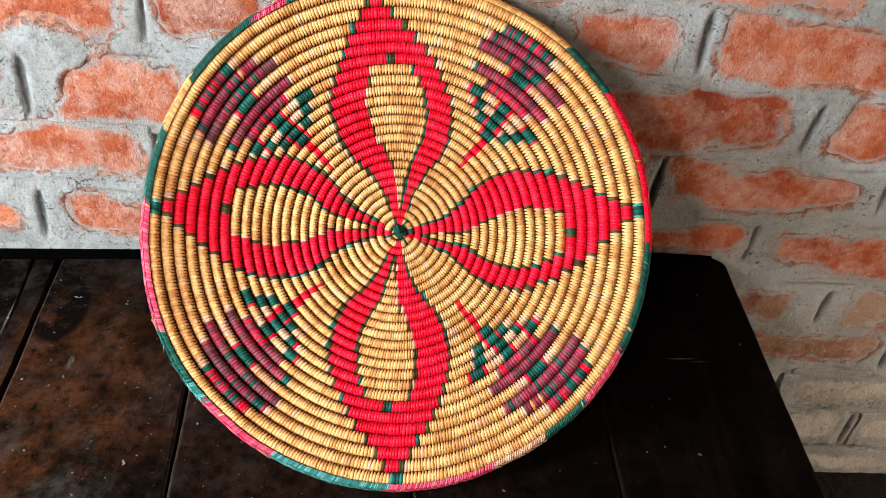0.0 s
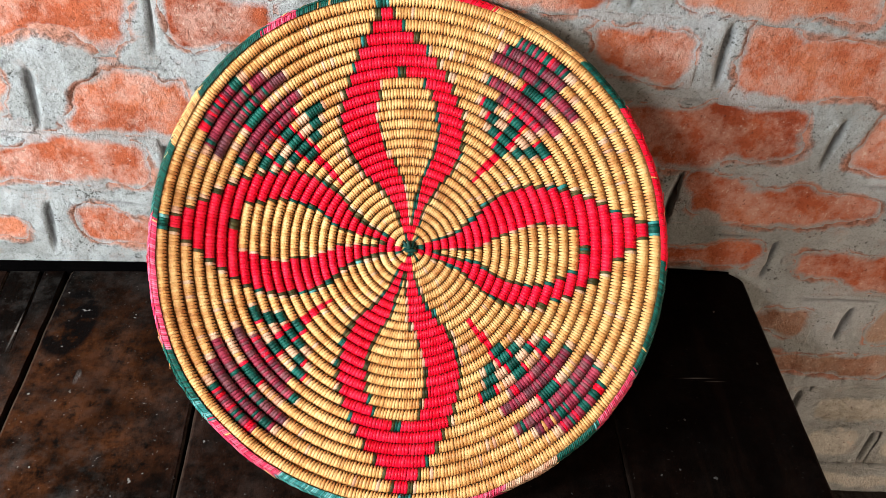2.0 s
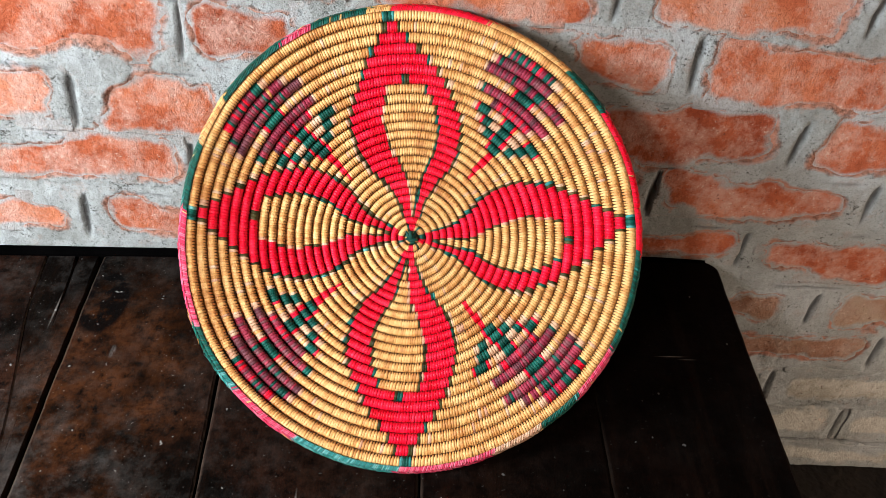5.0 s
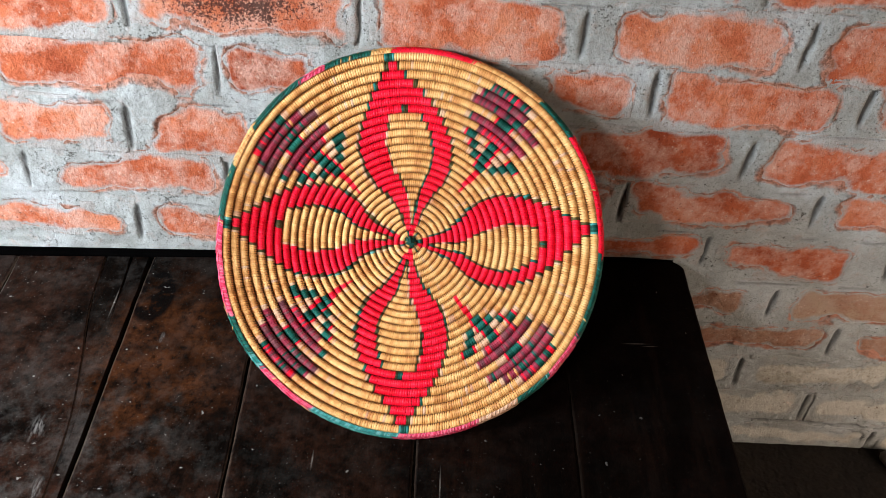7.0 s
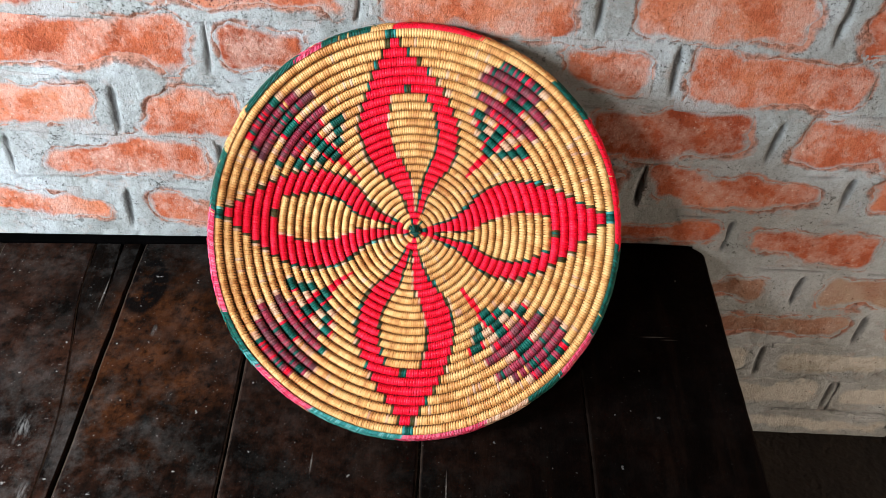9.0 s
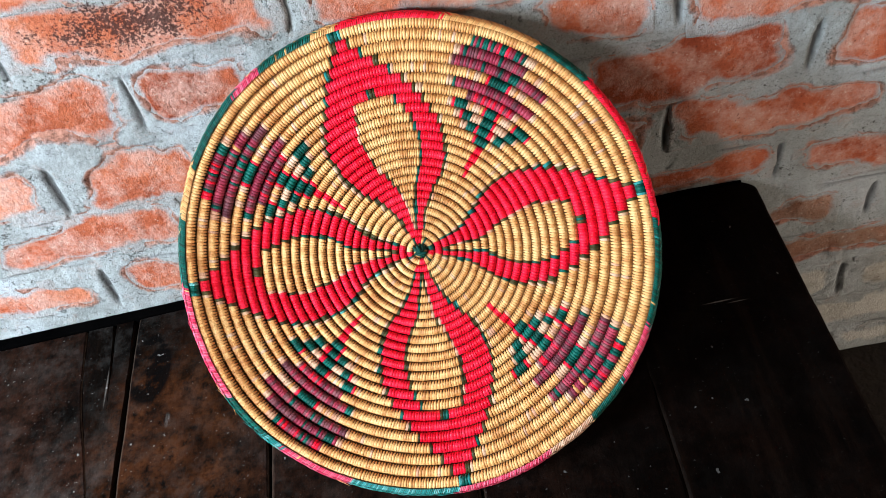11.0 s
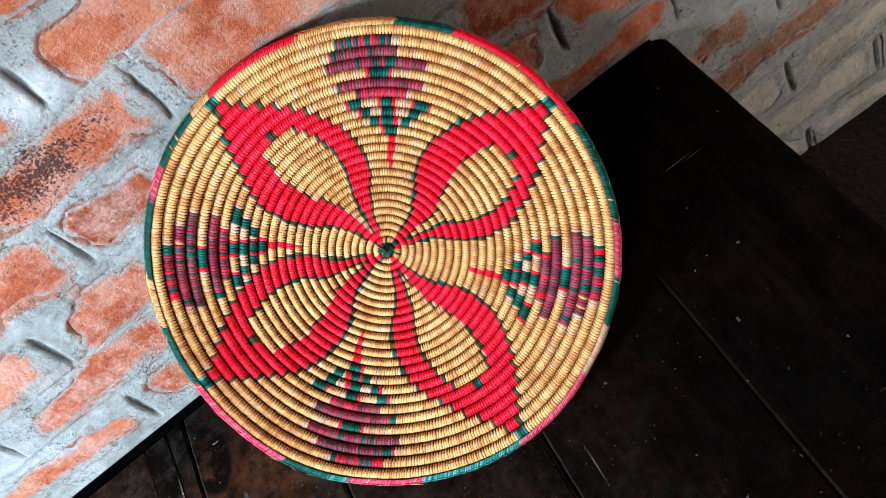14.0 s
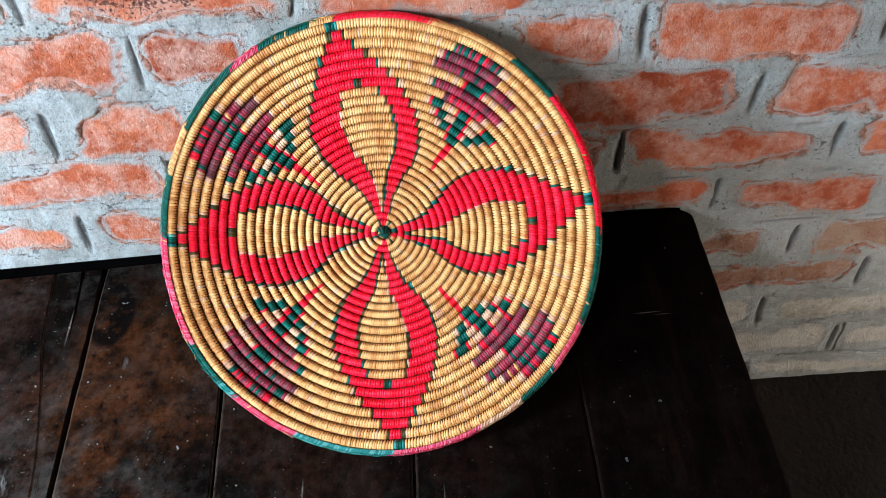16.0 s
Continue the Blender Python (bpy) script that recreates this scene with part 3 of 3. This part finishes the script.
def plank(left, right, seed, last=False):
    across = (0, 0.015, 0.05, 0.16, 0.38, 0.62, 0.84, 0.95, 0.985, 1)
    ny, nw = 60, len(across) - 1
    verts, faces = [], []
    for r in range(ny + 1):
        s = r / ny
        s = s ** 1.6
        xm = (left[0] + right[0]) / 2
        y = BACK(xm) + (FRONT_EDGE - BACK(xm)) * s
        curve = 0.0012 * noise.noise((seed * 3.1, y * 14, 0)) + 0.0007 * noise.noise((seed * 1.7, y * 45, 2))
        gaps = [k[2] / 2 * (max(0.0, 1 + y / k[3]) if len(k) > 3 else 1.0) for k in (left, right)]
        x0 = left[0] - left[1] * y + gaps[0] + curve + (0.006 * math.sin(y * 17) if left[0] == -0.413 else 0)
        x1 = right[0] - right[1] * y - gaps[1] + curve + (0.006 * math.sin(y * 17) if right[0] == -0.413 else 0)
        if last:
            x1 -= 0.010 * max(0.0, 1 - (BACK(xm) - y) / 0.013) ** 2.2
        for c in range(nw + 1):
            x = x0 + (x1 - x0) * across[c]
            edge = 0.0016 if c in (0, nw) else 0.0
            z = top_z(x, y) - edge + 0.0009 * noise.noise((x * 9, y * 6, seed))
            verts.append((x, y + (BACK(x) - BACK(xm)) * (1 - s), z))
    n = nw + 1
    for r in range(ny):
        for c in range(nw):
            faces.append((r * n + c, (r + 1) * n + c, (r + 1) * n + c + 1, r * n + c + 1))
    base = len(verts)
    verts += [(x, y, z - 0.032) for x, y, z in verts]
    faces += [tuple(base + i for i in reversed(f)) for f in list(faces)]
    ring = [c for c in range(n)] + [r * n + nw for r in range(1, ny + 1)] + [ny * n + c for c in range(nw - 1, -1, -1)] + [r * n for r in range(ny - 1, 0, -1)]
    for i, p in enumerate(ring):
        q = ring[(i + 1) % len(ring)]
        faces.append((p, q, base + q, base + p))
    ob = mesh_object("plank", verts, faces, WOOD, table)
    edge = [(1.0, 0.55, 0.0)[min(c, nw - c, 2)] for r in range(ny + 1) for c in range(nw + 1)]
    ob.data.attributes.new("worn", "FLOAT", "POINT").data.foreach_set("value", edge + [0.0] * len(edge))
    return ob


for i in range(len(SEAMS) - 1):
    plank(SEAMS[i], SEAMS[i + 1], i + 1, i == len(SEAMS) - 2)


def rail(name, x0, x1, y0, y1):
    z = min(top_z(x0, y0), top_z(x1, y1), top_z(x0, y1), top_z(x1, y0)) - 0.036
    return part(name, box_bm(x0, x1, y0, y1, z - 0.07, z, 0.003), WOOD, table)


# a black strip stands for the shade in the gap between top and wall
xs = [-1.14 + 1.497 * k / 24 for k in range(25)]
verts = []
for x in xs:
    ya, yb, z = BACK(x) + 0.0006, -0.0042, top_z(x, 0) - (0.004 if x > 0.3 else 0.0)
    verts += [(x, ya, z - 0.03), (x, ya, z + 0.002), (x, yb, z + 0.005), (x, yb, z - 0.03)]
faces = [(k * 4 + c, k * 4 + (c + 1) % 4, k * 4 + 4 + (c + 1) % 4, k * 4 + 4 + c) for k in range(24) for c in range(4)] + [(0, 1, 2, 3), (99, 98, 97, 96)]
tagged(mesh_object("gap_shade_strip", verts, faces, BLACK, table), "narrow black strip standing for the shade in the gap at the back edge")

rail("apron", -1.08, 0.30, -0.075, -0.05)
rail("apron", -1.08, 0.30, -0.69, -0.665)
rail("apron", -1.10, -1.075, -0.66, -0.08)
rail("apron", 0.275, 0.30, -0.66, -0.08)
for x in (-1.10, 0.245):
    for y in (-0.69, -0.11):
        part("leg", box_bm(x, x + 0.055, y, y + 0.055, FLOOR, top_z(x, y) - 0.034, 0.004), WOOD, table)

# ---------------- the woven tray ----------------
R, LEAN_BACK, DISH, RINGS = 0.2154, 47.1, 0.0603, 26
tray = new("woven_tray")
tray.matrix_world = pose(0.0030, -0.1530, 0.6059, LEAN_BACK, 0, 0)
tagged(tray, "coiled straw tray with red petals, leaning on a brick wall", "basket tray")

# middle line of each petal at its foot and at its tip, and how far the hole sits off that line
PETALS = ((-1.2, -9.8, 0.020), (91.0, 82.8, 0.034), (186.5, 178.6, 0.010), (276.0, 272.0, 0.010))
STEMS = (40.3, 138.2, 232.6, 311.4)
OUTER = ([0.0, 0.05, 0.11, 0.16, 0.22, 0.28, 0.35, 0.45, 0.57, 0.68, 0.77, 0.85, 0.89, 0.93, 0.955], [0.008, 0.018, 0.034, 0.050, 0.076, 0.113, 0.172, 0.222, 0.248, 0.212, 0.152, 0.082, 0.047, 0.018, 0.008])
INNER = ([0.0, 0.09, 0.10, 0.16, 0.22, 0.29, 0.34, 0.41, 0.53, 0.60, 0.655, 0.68, 0.70, 0.725, 0.73], [0.0, 0.0, 0.008, 0.018, 0.026, 0.040, 0.066, 0.105, 0.132, 0.125, 0.098, 0.095, 0.018, 0.016, 0.0])
MATS = [STRAW, STRAW_PINK, RED, GREEN, OLIVE, MAROON, PLUM, TEAL, PINK, CORE]
dice = random.Random(11)


def turn_to(a, b):
    return (a - b + 180) % 360 - 180


def flower_colour(row, a, plain):
    """row: coils counted inwards from the flower's outermost one; a: degrees from the stem's line; plain: None. The flower leans as the coil winds."""
    if row == 0:
        a += 8.0
        return dice.choice((3, 5, 5, 3, 6, 2)) if abs(a) < 7.4 else 1 if 7.4 < a < 10 else plain
    if row == 1:
        a += 6.8
        return (dice.choice((5, 6, 5, 6, 5, 3)) if a < 5 else dice.choice((6, 6, 5, 0))) if abs(a) < 11.2 else 1 if abs(a) < 13 else plain
    if row == 2:
        a += 5.2
        return dice.choice((5, 6, 5, 6, 5, 3) if a > -7 else (6, 6, 5)) if abs(a) < 14.4 else 1 if abs(a) < 15.5 else plain
    if row == 3:
        a += 4.6
        return 3 if abs(a) < 3.1 else 2 if abs(a) < 4.1 else 1 if abs(a) < 12 and dice.random() < 0.6 else plain
    if row == 4:
        a += 4.7
        return (3 if a < -12.5 else dice.choice((5, 5, 6))) if abs(a) < 14.2 else 1 if abs(a) < 15.5 else plain
    if row == 5:
        a += 4.2
        return dice.choice((5, 5, 2, 6)) if abs(a) < 9.0 else 1 if 9 < a < 10.5 else plain
    a += (2.4, 2.2, 1.8, 1.0, 0, 0, 0, 0, 0)[row - 6]
    if row == 6:
        return 3 if -13.9 < a < -9.7 or -2.0 < a < 2.1 or 10.5 < a < 15.6 else 2 if -15 < a < 16.6 and not (-9 < a < -3 or 3 < a < 9.8) else 1 if abs(a) < 17 and dice.random() < 0.7 else plain
    if row == 7:
        return 3 if -10 < a < -6.8 or -2.1 < a < 2.2 or 8.2 < a < 12.2 else 2 if 2.2 < a < 3.3 or -11 < a < -10 else 1 if abs(a) < 13.5 else plain
    if row == 8:
        return 3 if -7.0 < a < -3.3 or -2.3 < a < 2.4 or 5.6 < a < 9.2 else 2 if abs(a) < 4.4 else 1 if abs(a) < 10.4 else plain
    if row == 9:
        return 3 if abs(a) < 2.6 else 2 if abs(a) < 3.6 else plain
    return 2 if abs(a) < (1.7, 2.0, 1.6, 1.0)[row - 10] else plain


def stitch_colour(ring, q, deg, width):
    """The colour of the strip on a coil, at share q of the radius and deg degrees clockwise from the top; width: the strip's own, as a share of the radius."""
    if ring == 0 or ring == 1 and dice.random() < 0.25:
        return dice.choice((3, 3, 0))
    for base, tip, aside in PETALS:
        a = turn_to(deg, base + (tip - base) * q)
        if abs(a) < 60:
            if ring == RINGS - 1:
                return 3 if abs(a) < 0.9 else 7 if abs(a) < 1.6 else 0
            along = q * math.sin(radians(a))
            s, hole = abs(along), abs(along - aside * min(1.0, q / 0.45))
            wo, wi = np.interp(q, *OUTER), np.interp(q, *INNER)
            if hole < wi and q > 0.69:
                return dice.choice((3, 3, 4))
            if hole < wi:
                return dice.choice((4, 3, 4)) if wi - hole < width * 1.1 and q < 0.72 and a > 0 else dice.choice((4, 1)) if wi - hole < width * 1.1 and q < 0.72 else 0
            if s < wo:
                return 2
            if s < wo + width * 1.9 and q > 0.1:
                return dice.choice((3, 4, 4, 4)) if s < wo + width * 1.05 else dice.choice((0, 0, 1, 1, 7)) if a < 0 else dice.choice((0, 0, 1))
    for stem in STEMS:
        a = turn_to(deg, stem)
        row = RINGS - 2 - ring
        if abs(a) < 26 and 0 <= row <= 13:
            c = flower_colour(row, a, None)
            if c is not None:
                return c
    return 1 if dice.random() < 0.03 else 0


def dish(q):
    return -DISH * (1 - q * q)


# places where the rim is pulled out or pressed in: degrees clockwise from the top, spread, metres
BULGES = ((322, 24, 0.0026), (238, 13, 0.0016), (272, 22, -0.0022), (200, 16, -0.0010), (180, 48, 0.0040), (152, 14, -0.0012), (118, 18, 0.0012), (60, 22, 0.0012), (18, 14, -0.0008))


def swollen(a, q):
    """How much farther out the tray reaches at angle a; it fades towards the middle."""
    deg = math.degrees(a)
    out = sum(h * math.exp(-(turn_to(deg, c) / w) ** 2) for c, w, h in BULGES)
    return out * max(0.0, q - 0.45) / 0.55 * q


# the coils grow thicker from the middle outwards
grow = [0.84 + 0.30 * k / (RINGS - 1) for k in range(RINGS)]
EDGES = [0.0]
for g in grow:
    EDGES.append(EDGES[-1] + g * (R - 0.003) / sum(grow))


def coil(ring):
    """One coil of the tray: a bundle wrapped all round with flat straw strips, with dark slits between them."""
    pitch = EDGES[ring + 1] - EDGES[ring]
    r = (EDGES[ring] + EDGES[ring + 1]) / 2
    q = r / R
    slope = math.atan(2 * DISH * q / R)
    half = pitch * 0.5 / math.cos(slope) * 1.01
    size = 0.0020 if ring < 6 else 0.0024 if ring < 15 else 0.0027
    count = max(14, int(2 * math.pi * r / size))
    verts, faces, slots, tones = [], [], [], []
    arc = [radians(v) for v in (204, 165, 128, 96, 45, -18)]
    shares = (0.34, 0.40, 0.60, 0.965, 0.99, 0.84)
    rows = len(arc)
    swirl = dice.uniform(0, 6.28)
    thick = half * 1.02
    step = 2 * math.pi / count
    angle = swirl
    widths = [dice.uniform(0.78, 1.22) for j in range(count)]
    total = sum(widths)
    tone = 0.5
    for j in range(count):
        span = widths[j] / total * 2 * math.pi
        colour = stitch_colour(ring, q, math.degrees(angle + span / 2) % 360, step * q)
        swell_here = swollen(angle + span / 2, q)
        swell = dice.uniform(0.975, 1.025)
        skew = dice.uniform(-0.10, 0.10)
        tone = min(1.0, max(0.0, 0.5 + 0.6 * (tone - 0.5) + dice.uniform(-0.38, 0.38)))
        for c in (0.0, 0.5, 1.0, 1.5):
            for k, f in enumerate(arc):
                slit = 1 - shares[k]
                at = (slit / 2, 0.5, 1 - slit / 2, 1.0)[int(c * 2)]
                a = angle + span * (at + (k - 2.5) * (0.09 + skew))
                deep = (0.0013, 0.0013, 0.0009, 0.00022, 0.00018, 0.0006)[k] if c == 1.5 else 0.0
                out = (half - deep * 0.8) * math.cos(f)
                up = (thick * (swell if c < 1.5 else 1.0) - deep) * math.sin(f) + (0.00007 if c == 0.5 else 0)
                rr = r + out * math.cos(slope) - up * math.sin(slope) + swell_here
                hh = dish(q) + out * math.sin(slope) + up * math.cos(slope)
                verts.append((rr * math.sin(a), rr * math.cos(a), hh))
        angle += span
        for c in range(4):
            for k in range(rows - 1):
                p = (j * 4 + c) * rows + k
                o = ((j * 4 + c + 1) % (count * 4)) * rows + k
                faces.append((p, o, o + 1, p + 1))
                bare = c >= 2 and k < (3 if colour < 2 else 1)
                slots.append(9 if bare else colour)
                # slit faces get a lower tone, so their shade is in the colour
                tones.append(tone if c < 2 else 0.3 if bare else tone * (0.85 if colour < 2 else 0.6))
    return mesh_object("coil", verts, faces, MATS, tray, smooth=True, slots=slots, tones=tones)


for ring in range(RINGS):
    coil(ring)

# the bundle under the strips, closed at the back
verts, faces = [], []
SEG = 160
profile = []
for k in range(RINGS):
    for f in (0.0, 0.5):
        rr = EDGES[k] + f * (EDGES[k + 1] - EDGES[k])
        profile.append((rr, dish(rr / R) + (-0.0012 if f == 0 else 0.001)))
profile += [(R - 0.001, -0.003), (R - 0.003, -0.009)] + [(q * R, dish(q) - 0.011) for q in (0.9, 0.75, 0.55, 0.35, 0.15, 0.0)]
for r, h in profile:
    for s in range(SEG):
        a = 2 * math.pi * s / SEG
        rr = max(r, 1e-5) + swollen(a, r / R)
        verts.append((rr * math.sin(a), rr * math.cos(a), h))
for k in range(len(profile) - 1):
    for s in range(SEG):
        t = (s + 1) % SEG
        faces.append((k * SEG + s, k * SEG + t, (k + 1) * SEG + t, (k + 1) * SEG + s))
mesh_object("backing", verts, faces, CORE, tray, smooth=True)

# the bound rim: degrees clockwise from the top, and the colour of the strips from there on
RIM = [(-8, 2), (17, 0), (40, 3), (54, 2), (91, 3), (117, 8), (131, 3), (143, 1), (156, 8), (181, 7), (207, 8), (226, 7), (232, 3), (244, 8), (273, 3), (290, 0), (303, 3), (322, 8), (330, 3), (345, 0)]


def rim_colour(deg):
    deg = (deg + 10) % 360 - 10
    c = 0
    for start, colour in RIM:
        if deg >= start + dice.uniform(-0.8, 0.8):
            c = colour
    return c


def binding(name, size, arc, tube, lift, slant, patchy):
    """Slanting strips that bind the rim, joined by the dark slits between them."""
    verts, faces, slots, tones = [], [], [], []
    count = int(2 * math.pi * R / size)
    rows, step = len(arc), 2 * math.pi / count
    for j in range(count):
        th = step * j
        colour = rim_colour(math.degrees(th) % 360)
        push = swollen(th, 1.0) + 0.0005 * noise.noise((th * 9, lift * 900, 1.0))
        if dice.random() < patchy:
            colour = dice.choice((0, colour, 7 if colour in (3, 7) else colour))
        swell, tone = dice.uniform(0.94, 1.06), dice.random()
        for c in range(4):
            for k, f in enumerate(arc):
                f = radians(f)
                a = th + step * ((0.06, 0.45, 0.84, 0.92)[c] + slant * (k / (rows - 1) - 0.5))
                t = tube * (swell if c < 3 else 0.93) + (0.00012 if c == 1 else 0)
                rr = R - 0.0030 + t * math.cos(f) + push
                verts.append((rr * math.sin(a), rr * math.cos(a), lift + t * 1.3 * math.sin(f)))
        for c in range(4):
            for k in range(rows - 1):
                p = (j * 4 + c) * rows + k
                o = ((j * 4 + c + 1) % (count * 4)) * rows + k
                faces.append((p, o, o + 1, p + 1))
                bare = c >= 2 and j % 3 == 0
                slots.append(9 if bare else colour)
                # halved tone between strips paints in the shade of the grooves
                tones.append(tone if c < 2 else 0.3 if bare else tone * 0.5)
    return tagged(mesh_object(name, verts, faces, MATS, tray, smooth=True, slots=slots, tones=tones), "bound rim in bands of red, green and straw")


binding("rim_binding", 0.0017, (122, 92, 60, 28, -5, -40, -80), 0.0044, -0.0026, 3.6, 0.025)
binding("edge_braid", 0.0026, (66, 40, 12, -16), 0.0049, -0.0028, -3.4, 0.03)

# loose strand ends along the bound rim: degrees clockwise from the top, spread, how many, colour
def strand(th, long, bend, lift, mat):
    """A thin straw end that springs from the rim and curls away."""
    verts, faces = [], []
    steps, sides = 6, 4
    for i in range(steps + 1):
        s = i / steps
        a = th + (long / R) * s
        rr = R + 0.0006 + swollen(a, 1.0) + bend * s * s
        h = lift + 0.0012 * math.sin(s * 3)
        w = 0.00045 * (1 - 0.7 * s)
        for k in range(sides):
            f = 2 * math.pi * k / sides
            verts.append(((rr + w * math.cos(f)) * math.sin(a), (rr + w * math.cos(f)) * math.cos(a), h + w * math.sin(f)))
    for i in range(steps):
        for k in range(sides):
            p, o = i * sides + k, i * sides + (k + 1) % sides
            faces.append((p, o, o + sides, p + sides))
    tones = [dice.random()] * len(faces)
    mesh_object("loose_strand", verts, faces, mat, tray, smooth=True, tones=tones)


for centre, spread, count, mats in ((240, 11, 26, (TEAL, TEAL, GREEN, STRAW)), (192, 14, 8, (TEAL, STRAW)), (148, 10, 9, (STRAW, STRAW_PINK)), (328, 16, 9, (STRAW, GREEN)), (50, 16, 8, (GREEN, RED)), (265, 16, 7, (PINK,)), (75, 18, 6, (RED,))):
    for k in range(count):
        strand(radians(dice.gauss(centre, spread / 2)), dice.choice((-1, 1)) * dice.uniform(0.004, 0.013), dice.uniform(0.0002, 0.0022), dice.uniform(-0.004, 0.0022), dice.choice(mats))

# the knot in the middle
bm = bmesh.new()
for k, (dx, dy, turn, long) in enumerate(((0, 0, 20, 0.0075), (0.002, 0.0015, 75, 0.0060), (-0.002, 0.001, -48, 0.0068), (0.0012, -0.0025, 8, 0.0055), (-0.0008, 0.0028, 110, 0.0045))):
    m = pose(dx, dy, dish(0) + 0.0050 + 0.0007 * k, 6 * (k - 2), 8 - 4 * k, turn) @ Matrix.Diagonal((long, 0.0019, 0.0016, 1))
    bmesh.ops.create_uvsphere(bm, u_segments=12, v_segments=7, radius=1.0, matrix=m)
part("centre_knot", bm, GREEN, tray, "green straw knot")

# ---------------- rubble on the floor ----------------
def rubble(x, y, size, seed):
    bm = bmesh.new()
    bmesh.ops.create_icosphere(bm, subdivisions=3, radius=size)
    for v in bm.verts:
        v.co *= 1 + 0.45 * noise.noise(v.co / size * 0.9 + Vector((seed, 0, 0))) + 0.12 * noise.noise(v.co / size * 3 + Vector((seed, 4, 0)))
        v.co.z *= 0.62
    low = min(v.co.z for v in bm.verts)
    me = bpy.data.meshes.new("rubble_stone")
    bm.to_mesh(me)
    bm.free()
    me.materials.append(STONE)
    ob = new("rubble_stone", me)
    ob.location = (x, y, FLOOR - low - 0.001)
    return tagged(ob, "small grey lump of rubble lying on the earth floor", "rubble", "rubble by the wall")


for k, (x, y, size) in enumerate(((0.800, -0.03, 0.016), (0.835, -0.06, 0.020), (0.86, -0.02, 0.012))):
    rubble(x, y, size, k * 3.7)
